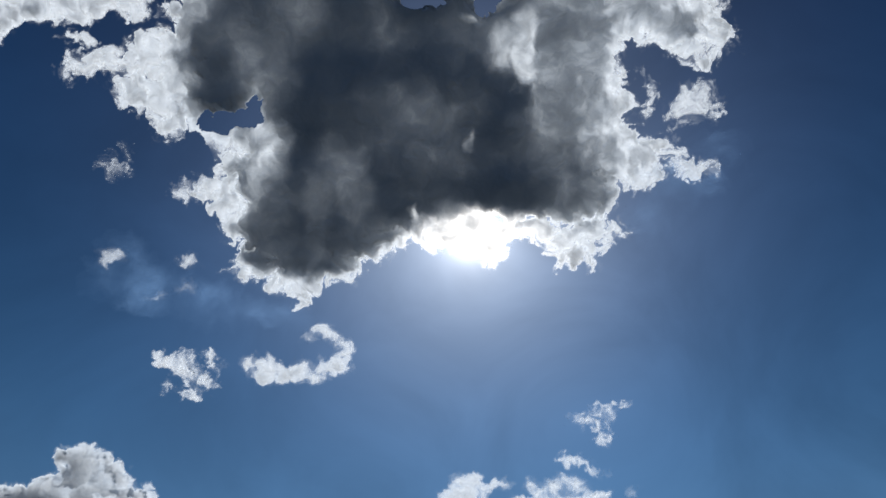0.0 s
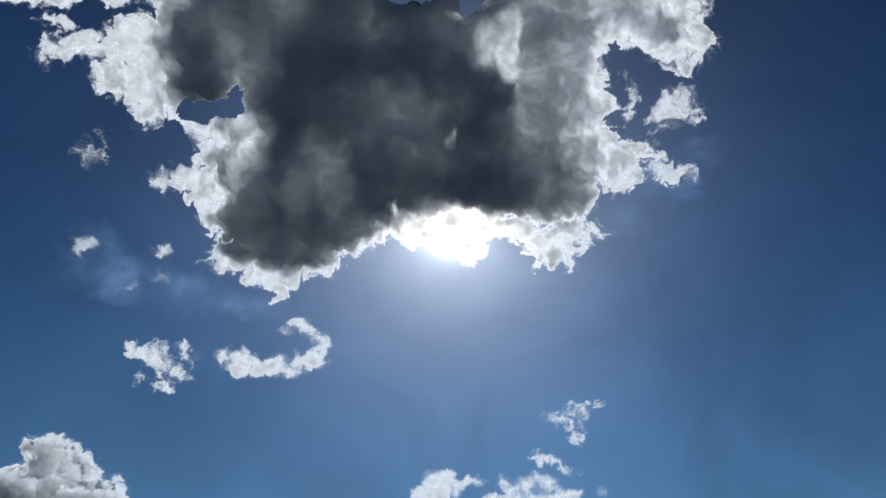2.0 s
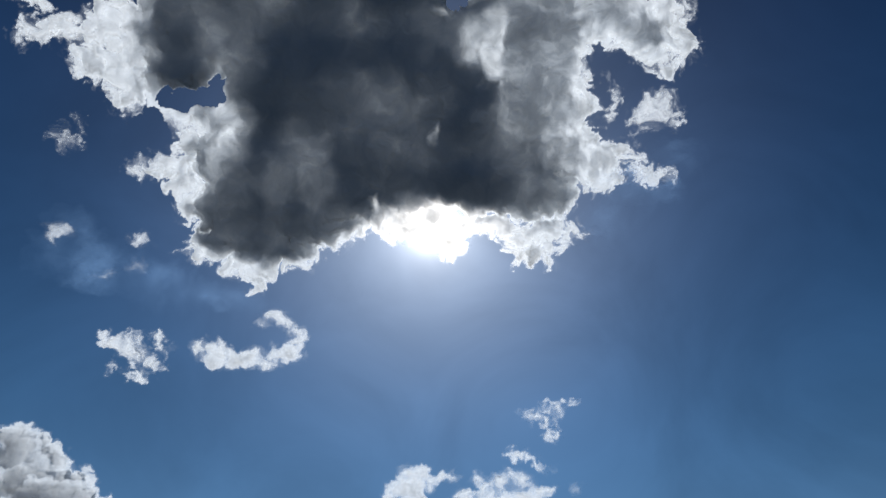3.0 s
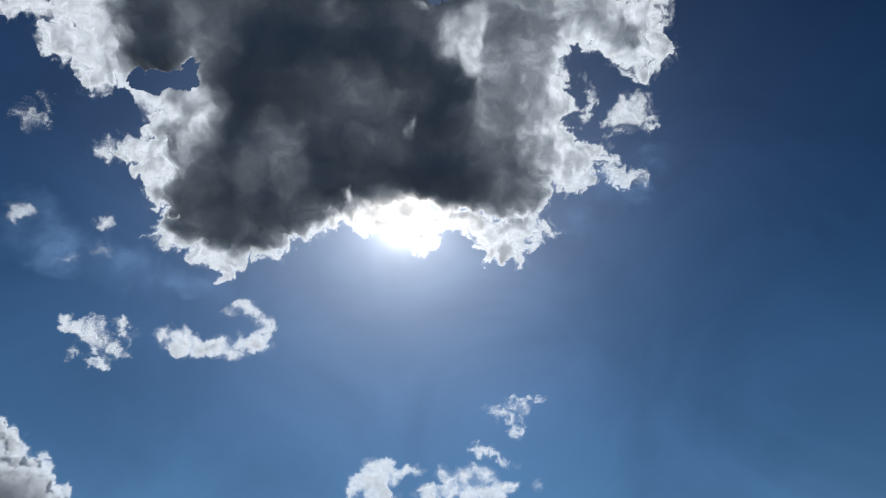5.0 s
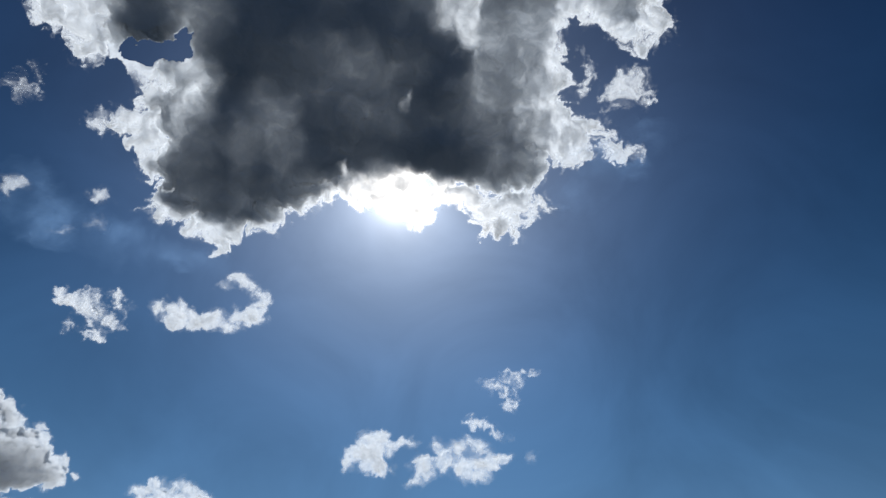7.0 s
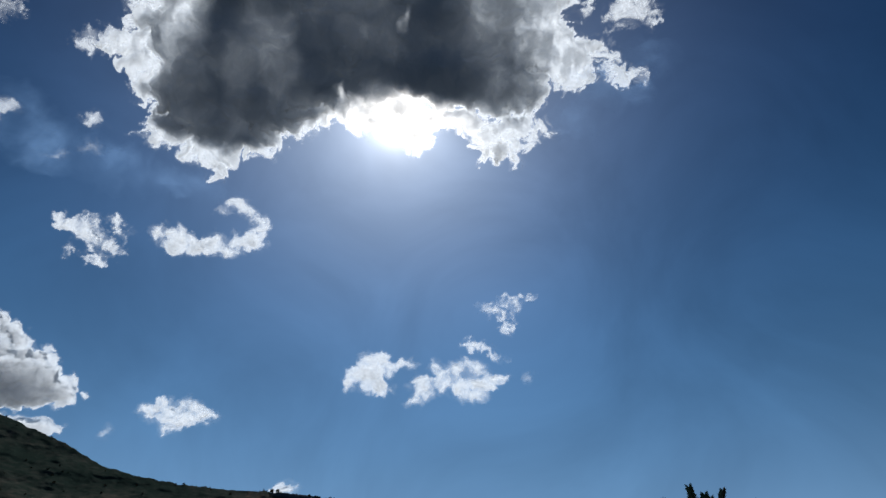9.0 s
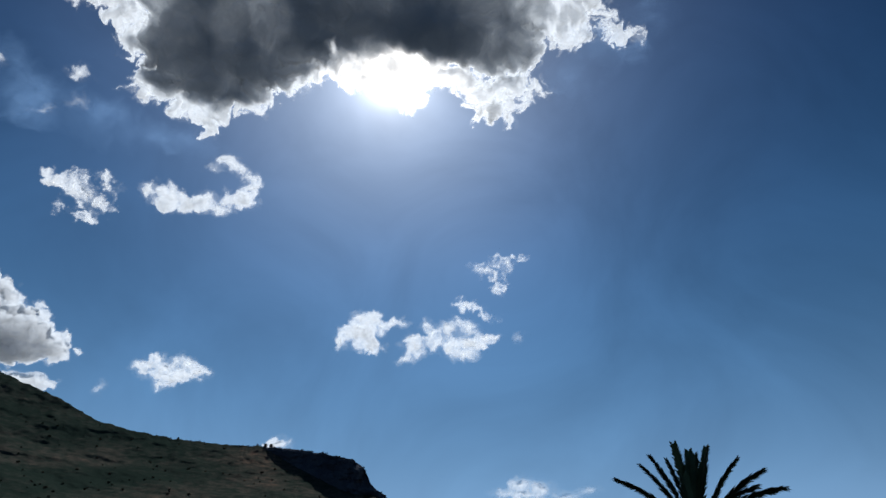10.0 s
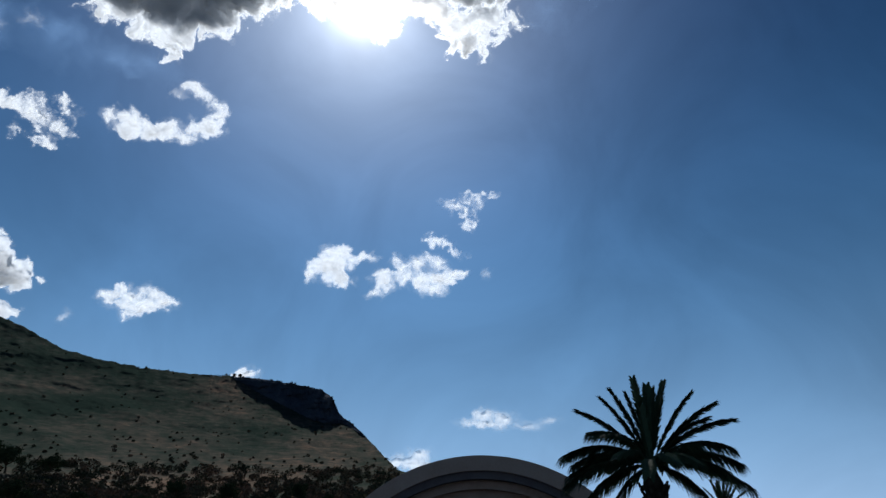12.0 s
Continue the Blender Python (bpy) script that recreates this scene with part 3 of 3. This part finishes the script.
cloud("cloud_veil", "faint bluish cloud veil in the sky", -33, 46, 1620, VEIL_WEST, seed=201, thin=0.11, rim=170, ragged=0.7, halo=0.0, droplets=HAZE)
cloud("cloud_veil", "faint hazy veil beside the dark cumulus", 6, 46, 1560, VEIL_EAST, seed=211, thin=0.07, rim=150, halo=0.0, droplets=HAZE)

# ---------------------------------------------------------------- ground and hill
def ground_sheet():
    rings = [0.0] + [2 * 1.28 ** k for k in range(32)]
    verts, faces, n = [(0, 0, 0)], [], 64
    for r in rings[1:]:
        for k in range(n):
            a = 2 * math.pi * k / n
            z = 0.12 * noise.noise(Vector((r * math.cos(a) * 0.12, r * math.sin(a) * 0.12, 3))) if r > 4 else 0
            verts.append((r * math.cos(a), r * math.sin(a), z - 0.05))
    for k in range(n):
        faces.append((0, 1 + k, 1 + (k + 1) % n))
    for i in range(len(rings) - 2):
        for k in range(n):
            a, b = 1 + i * n + k, 1 + i * n + (k + 1) % n
            faces.append((a, a + n, b + n, b))
    return from_lists("ground", verts, faces)


tagged(part_of("ground", ground_sheet(), SOIL), "dry earth ground with sparse brown grass", "ground", kind="structure")

# ridge line: heading and height angle in degrees as seen from the viewpoint
RIDGE = [(-80, 21), (-60, 19.5), (-46, 17.6), (-37.3, 15.5), (-35, 14.85), (-33.2, 14.3), (-30.7, 13.2), (-28, 12.75), (-24.8, 12.45), (-21.3, 12.3), (-18.4, 12.35),
         (-15.8, 12.3), (-13, 12.05), (-10.4, 11.65), (-9.4, 10.85), (-8.85, 9.75), (-7.0, 8.4), (-5.5, 6.95), (-4.0, 5.5), (-2, 4.6), (2, 3.4), (8, 2.4), (16, 1.2), (24, 0.3)]
CLIFF = [(-80, 30), (-18.6, 12.8), (-18, 12.3), (-15.6, 11.1), (-12.8, 9.9), (-10.8, 9.05), (-9.4, 8.95), (-8.5, 9.0), (-7.6, 8.5), (-6.8, 8.0), (-5.2, 7.8), (24, 12)]


def along(table, a):
    return float(np.interp(a, [p[0] for p in table], [p[1] for p in table]))


def hill_point(az, v):
    """A point of the hill at a heading; v runs from the foot (0) to the ridge (1)."""
    ridge = along(RIDGE, az) + 0.08
    foot = along(CLIFF, az)
    e = v * ridge
    reach = lambda q: 62 + 400 * min(max(q / 13.5, 0), 1.4) ** 0.86
    d = reach(min(e, foot)) + max(0.0, e - foot) * 2.0
    rough = 0.010 * d * noise.fractal(Vector((az * 0.35, e * 0.9, 1.7)), 0.9, 2.0, 5)
    if e > foot:
        crag = noise.hetero_terrain(Vector((az * 1.6, e * 0.8, 4.0)), 0.8, 2.0, 5, 0.6)
        d += 2.6 * min(1, (e - foot) / 1.2) * abs(crag)
    d += rough * 1.5
    a = radians(az)
    edge = 0.10 * noise.fractal(Vector((az * 1.5, 0, 9.0)), 0.8, 2.0, 4) * v ** 8
    z = d * math.tan(radians(max(e, 0) + edge)) + 1.6 * min(1.0, v * 6)
    return Vector((d * math.sin(a), d * math.cos(a), z - 0.25 * (1 - min(1, v * 12))))


def build_hill():
    azs = list(np.linspace(-80, -40, 60)) + list(np.linspace(-39.6, -20, 110)) + list(np.linspace(-19.9, -2, 240)) + list(np.linspace(-1.8, 24, 60))
    vs = list(np.linspace(0, 0.55, 44)) + list(np.linspace(0.56, 1, 84))
    verts, slope, crag = [], [], []
    for az in azs:
        col = [hill_point(az, v) for v in vs]
        top = col[-1]
        flat = Vector((top.x, top.y, 0)).normalized()
        for k, (out_by, fall) in enumerate(((14, 0.5), (60, 9), (260, 70), (420, 160))):
            col.append(Vector((top.x, top.y, max(top.z - fall, -1.0))) + flat * out_by)
        verts += col
    n = len(vs) + 4
    for i in range(len(azs) - 1):
        for j in range(n - 1):
            a = i * n + j
            f = (a, a + n, a + n + 1, a + 1)
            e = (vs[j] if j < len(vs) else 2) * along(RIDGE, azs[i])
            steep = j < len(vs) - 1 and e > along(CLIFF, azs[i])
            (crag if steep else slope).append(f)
    hill = tagged(part_of("hill", from_lists("hill", verts, slope), HILL), "dark scrubby mountainside with dry brown grass, backlit", "hill", kind="structure")
    keep = sorted({i for f in crag for i in f})
    renum = {o: i for i, o in enumerate(keep)}
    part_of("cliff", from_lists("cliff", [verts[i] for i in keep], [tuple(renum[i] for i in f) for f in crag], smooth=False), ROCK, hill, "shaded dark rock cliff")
    return hill


build_hill()


def clump_lists(verts, faces, centre, size, count, rng, flat=0.8, leaf=0.3):
    """Many small leaves spread through an uneven ball."""
    for _ in range(count):
        v = Vector((rng.gauss(0, 1), rng.gauss(0, 1), rng.gauss(0, 1))).normalized() * (rng.random() ** 0.4)
        p = centre + Vector((v.x * size, v.y * size, v.z * size * flat))
        a = Vector((rng.gauss(0, 1), rng.gauss(0, 1), rng.gauss(0, 1))).normalized()
        b = a.orthogonal().normalized() * leaf * rng.uniform(0.5, 1.0)
        a = a * leaf * rng.uniform(0.7, 1.3)
        n = len(verts)
        verts += [p - a, p + b, p + a, p - b]
        faces.append((n, n + 1, n + 2, n + 3))


def hillside_scrub():
    rng = random.Random(11)
    verts, faces = [], []
    for k in range(5200):
        az, v = rng.uniform(-52, -3.5), rng.random() ** 1.7
        e = v * along(RIDGE, az)
        patchy = noise.noise(Vector((az * 0.25, e * 0.7, 5)))
        if patchy < rng.uniform(-0.9, 0.1) + 0.06 * e - (0.55 if e < 6.3 else 0.0) or e > along(CLIFF, az) - 0.1:
            continue
        if e > 5.2 and rng.random() < 0.5:
            continue
        p = hill_point(az, v)
        size = rng.uniform(0.4, 1.1) * (2.0 if e < 5.2 else rng.choice((0.45, 0.6, 0.9)))
        clump_lists(verts, faces, p + Vector((0, 0, size * 0.4)), size, 64, rng, 0.7, 0.16 + 0.10 * size)
    # bushes along the skyline
    for k in range(34):
        az = rng.choice((rng.uniform(-20, -7), rng.uniform(-20, -7), rng.uniform(-40, -7)))
        p = hill_point(az, 1.0)
        size = rng.uniform(0.3, 0.9)
        clump_lists(verts, faces, p + Vector((0, 0, size * 0.3)), size, 50, rng, 0.7, 0.12 + 0.08 * size)
    for az in (-17.75, -17.3):
        clump_lists(verts, faces, hill_point(az, 1.0) + Vector((0, 0, 0.9)), 1.3, 140, rng, 0.8, 0.3)
    me = from_lists("scrub", verts, faces, smooth=False)
    tagged(part_of("scrub", me, SCRUB), "dark green low scrub dotted over the hillside", "scrub", kind="stuff")


hillside_scrub()


def tube(bm, points, radii, sides=8):
    rings = []
    for i, p in enumerate(points):
        t = (points[min(i + 1, len(points) - 1)] - points[max(i - 1, 0)]).normalized()
        u = t.orthogonal().normalized()
        w = t.cross(u)
        rings.append([bm.verts.new(p + radii[i] * (math.cos(2 * math.pi * k / sides) * u + math.sin(2 * math.pi * k / sides) * w)) for k in range(sides)])
    for a, b in zip(rings, rings[1:]):
        for k in range(sides):
            bm.faces.new((a[k], a[(k + 1) % sides], b[(k + 1) % sides], b[k]))
    bm.faces.new(rings[0][::-1])
    bm.faces.new(rings[-1])


def tree(az, v, height, width, seed, label):
    rng = random.Random(seed)
    root = new("tree")
    root.location = hill_point(az, v) - Vector((0, 0, 0.25))
    tagged(root, label, "tree", "trees at the foot of the hill")
    bm = bmesh.new()
    fork = height * 0.32
    trunk = [Vector((rng.uniform(-0.1, 0.1) * k, rng.uniform(-0.1, 0.1) * k, fork * k / 3)) for k in range(4)]
    tube(bm, trunk, [0.05 * height, 0.042 * height, 0.036 * height, 0.03 * height])
    ends = []
    for k in range(7):
        a, r = 2 * math.pi * k / 7 + rng.random(), width * rng.uniform(0.15, 0.36)
        tip = Vector((math.cos(a) * r, math.sin(a) * r, height * rng.uniform(0.5, 0.86)))
        tube(bm, [trunk[-1], trunk[-1].lerp(tip, 0.55) + Vector((0, 0, 0.05 * height)), tip], [0.024 * height, 0.015 * height, 0.006 * height], 6)
        ends.append(tip)
    part("trunk", bm, BARK, root)
    verts, faces = [], []
    for tip in ends + [Vector((0, 0, height * 0.85)), Vector((0, 0, height * 0.62))]:
        for q in range(3):
            c = tip + Vector((rng.gauss(0, 0.1), rng.gauss(0, 0.1), rng.gauss(0, 0.07))) * height
            clump_lists(verts, faces, c, width * rng.uniform(0.12, 0.22), 90, rng, 0.8, 0.03 * height)
    part_of("crown", from_lists("crown", verts, faces, smooth=False), TREE_LEAF, root)
    return root


for az, v, h, w, seed, label in (
        (-23.4, 0.13, 4.2, 4.6, 1, "dark round-crowned tree on the lower slope"),
        (-17.0, 0.19, 5.0, 4.0, 2, "dark upright evergreen tree on the lower slope"),
        (-11.6, 0.20, 5.2, 3.6, 3, "narrow dark tree on the lower slope"),
        (-9.2, 0.22, 3.6, 2.2, 4, "small slim dark tree on the lower slope"),
        (-35.0, 0.16, 6.0, 7.0, 5, "broad dark tree at the foot of the hill"),
        (-34.2, 0.33, 9.0, 11.0, 10, "broad dark tree standing out from the slope"),
        (-32.4, 0.31, 7.0, 9.0, 11, "wide low dark tree on the slope"),
        (-29.6, 0.33, 5.0, 8.0, 12, "low dark thicket tree on the slope"),
        (-31.5, 0.15, 4.6, 5.6, 6, "broad low dark tree at the foot of the hill"),
        (-27.5, 0.15, 3.6, 4.4, 7, "low dark tree at the foot of the hill"),
        (-21.0, 0.22, 4.6, 5.0, 8, "dark round tree on the hillside"),
        (-14.2, 0.14, 3.2, 4.2, 9, "low rounded dark tree on the lower slope")):
    tree(az, v, h, w, seed, label)


# ---------------------------------------------------------------- vaulted building
def arch_ring(r_out, r_in, y0, y1, centre_z, sides=72):
    """A slice of a barrel vault: the ring between two radii, from y0 to y1, cut off at the ground."""
    bm = bmesh.new()
    rows = []
    half = math.acos(min(1, -centre_z / r_out))
    for k in range(sides + 1):
        a = -half + 2 * half * k / sides
        ring = []
        for r, y in ((r_out, y0), (r_out, y1), (r_in, y1), (r_in, y0)):
            ring.append(bm.verts.new((r * math.sin(a), y, max(r * math.cos(a) + centre_z, 0))))
        rows.append(ring)
    for a, b in zip(rows, rows[1:]):
        for k in range(4):
            q = (k + 1) % 4
            bm.faces.new((a[k], b[k], b[q], a[q]))
    bm.faces.new(rows[0])
    bm.faces.new(rows[-1][::-1])
    bmesh.ops.remove_doubles(bm, verts=bm.verts, dist=1e-4)
    return bm


def arch_wall(r, y0, y1, centre_z, sides=64):
    bm = bmesh.new()
    half = math.acos(min(1, -centre_z / r))
    front, rear = [], []
    for k in range(sides + 1):
        a = -half + 2 * half * k / sides
        p = (r * math.sin(a), max(r * math.cos(a) + centre_z, 0))
        front.append(bm.verts.new((p[0], y0, p[1])))
        rear.append(bm.verts.new((p[0], y1, p[1])))
    bm.faces.new(front[::-1])
    bm.faces.new(rear)
    for k in range(sides):
        bm.faces.new((front[k], front[k + 1], rear[k + 1], rear[k]))
    bm.faces.new((front[-1], front[0], rear[0], rear[-1]))
    return bm


hall = new("vaulted_building")
hall.matrix_world = pose(1.75, 32.0, 0, 0, 0, -3.1)
tagged(hall, "low tan plastered building with a wide barrel-vaulted roof", "building")
CZ = -3.35
part("roof", arch_ring(8.6, 8.25, 0.12, 14, CZ), PLASTER, hall, "tan plastered barrel vault roof")
part("fascia", arch_ring(8.62, 7.95, -0.12, 0.117, CZ), PLASTER, hall, "tan arched front edge")
part("soffit", arch_ring(8.247, 7.60, 0.12, 1.9, CZ), SOFFIT_SHADE, hall, "recess under the arch, its shade put into the colour")
part("inner_arch", arch_ring(7.597, 7.2, 0.75, 1.9, CZ), PLASTER, hall)
part("end_wall", arch_wall(7.197, 1.3, 1.6, CZ), PLASTER, hall, "tan plastered end wall")
part("back_wall", arch_wall(8.247, 13.6, 13.9, CZ), PLASTER, hall)


# ---------------------------------------------------------------- palms
def frond_mesh(tip, bend, rng, length_leaf=0.46, hang=0.4):
    """A feathered leaf: a curved tapering stalk with two rows of narrow leaflets."""
    bm = bmesh.new()
    L = tip.length
    ctrl = Vector((tip.x * 0.42, tip.y * 0.42, tip.z * 0.52 + bend * L))
    at = lambda s: 2 * s * (1 - s) * ctrl + s * s * tip
    n = 14
    pts = [at(k / n) for k in range(n + 1)]
    tube(bm, pts, [0.035 * (1 - 0.85 * k / n) + 0.003 for k in range(n + 1)], 5)
    count = int(L * 78)
    for k in range(count):
        s = 0.16 + 0.84 * k / count
        p = at(s)
        t = (at(min(s + 0.02, 1)) - at(s - 0.02)).normalized()
        side = t.cross(Vector((0, 0, 1)))
        side = (side if side.length > 0.15 else t.orthogonal()).normalized()
        upward = side.cross(t).normalized()
        size = length_leaf * (0.45 + 0.55 * math.sin(math.pi * min(1, s * 0.86 + 0.06))) * rng.uniform(0.85, 1.1)
        for sign in (1, -1):
            fan = rng.uniform(-0.35, 0.6)
            d = (t * rng.uniform(1.0, 1.4) + (side * sign * math.cos(fan) + upward * math.sin(fan)) * 0.75).normalized()
            w = t.cross(d).cross(d).normalized() * 0.024
            droop = Vector((0, 0, -hang * size))
            q = [p - w, p + w, p + d * size * 0.55 + w * 1.2 + droop * 0.25, p + d * size * 0.55 - w * 1.2 + droop * 0.25, p + d * size + droop]
            v = [bm.verts.new(c) for c in q]
            bm.faces.new((v[0], v[1], v[2], v[3]))
            bm.faces.new((v[3], v[2], v[4]))
    return bm


# leaf tips about the crown's heart: across, up
TIPS = [(-2.32, 2.0), (-1.49, 2.45), (-1.13, 2.72), (-0.6, 2.5), (-0.29, 2.91), (0.14, 2.84), (0.31, 2.67), (0.72, 2.94), (1.56, 2.35), (2.25, 1.97), (2.71, 1.35),
        (1.95, 1.5), (2.54, 0.55), (2.77, 0.1), (2.96, -0.69), (-2.99, 0.49), (-2.6, 0.2), (-2.77, -0.23), (-2.84, -0.55), (-2.1, -0.78), (-1.19, -0.89), (1.5, -0.8), (2.3, -0.2), (-1.9, 1.2)]


def palm():
    rng = random.Random(5)
    root = new("palm_tree")
    tagged(root, "date palm with dark green arching feathered fronds, backlit", "palm tree", "palm trees")
    crown_z = 4.0
    bm = bmesh.new()
    pts = [Vector((0.05 * math.sin(k), 0.04 * math.cos(k * 1.3), crown_z * k / 12)) for k in range(13)]
    tube(bm, pts, [0.34 - 0.008 * k for k in range(10)] + [0.36, 0.24, 0.08], 12)
    part("trunk", bm, BARK, root)
    # cut leaf bases, overlapping up the trunk
    bm = bmesh.new()
    for k in range(150):
        a, z = k * 2.39996, 0.1 + (crown_z - 0.85) * k / 150
        r = 0.31 + 0.24 * min(max((z - 2.9) / 0.8, 0), 1)
        o = Vector((math.cos(a), math.sin(a), 0))
        tube(bm, [o * (r - 0.08) + Vector((0, 0, z)), o * (r + 0.05) + Vector((0, 0, z + 0.1)), o * (r + 0.10) + Vector((0, 0, z + 0.22))], [0.07, 0.06, 0.035], 5)
    part("leaf_sheath", bm, BARK, root, "rough cut brown leaf bases")
    for k, (x, z) in enumerate(TIPS):
        depth = rng.uniform(-0.7, 0.7)
        bend = (0.03 + 0.03 * abs(x)) if z > 2.2 else 0.10 + 0.10 * (2.2 - z) if z > 1.2 else 0.34
        ob = part("frond", frond_mesh(Vector((x, depth, z)), bend, rng, 0.40 if z > 2.2 else 0.48 if z > 1.2 else 0.62, 0.2 if z > 1.2 else 0.8), FROND, root)
        ob.location = (0, 0, crown_z - 0.1)
    for k in range(15):
        a = k * 2.39996 + 0.4
        toward = abs(math.sin(a))
        if toward < 0.45:
            continue
        z = rng.uniform(-0.5, 1.2)
        r = math.sqrt(max(2.6 ** 2 - z * z, 1.0)) * rng.uniform(0.8, 0.95)
        ob = part("frond", frond_mesh(Vector((math.cos(a) * r * 0.75, math.sin(a) * r, z)), 0.15 if z > 1.8 else 0.32, rng), FROND, root)
        ob.location = (0, 0, crown_z - 0.1)
    return root


big_palm = palm()
big_palm.matrix_world = pose(6.96, 22.93, -0.05, 0, 0, -17.1)
copy_thing(big_palm, pose(25.9, 65.0, -0.05, 0, 0, 150))
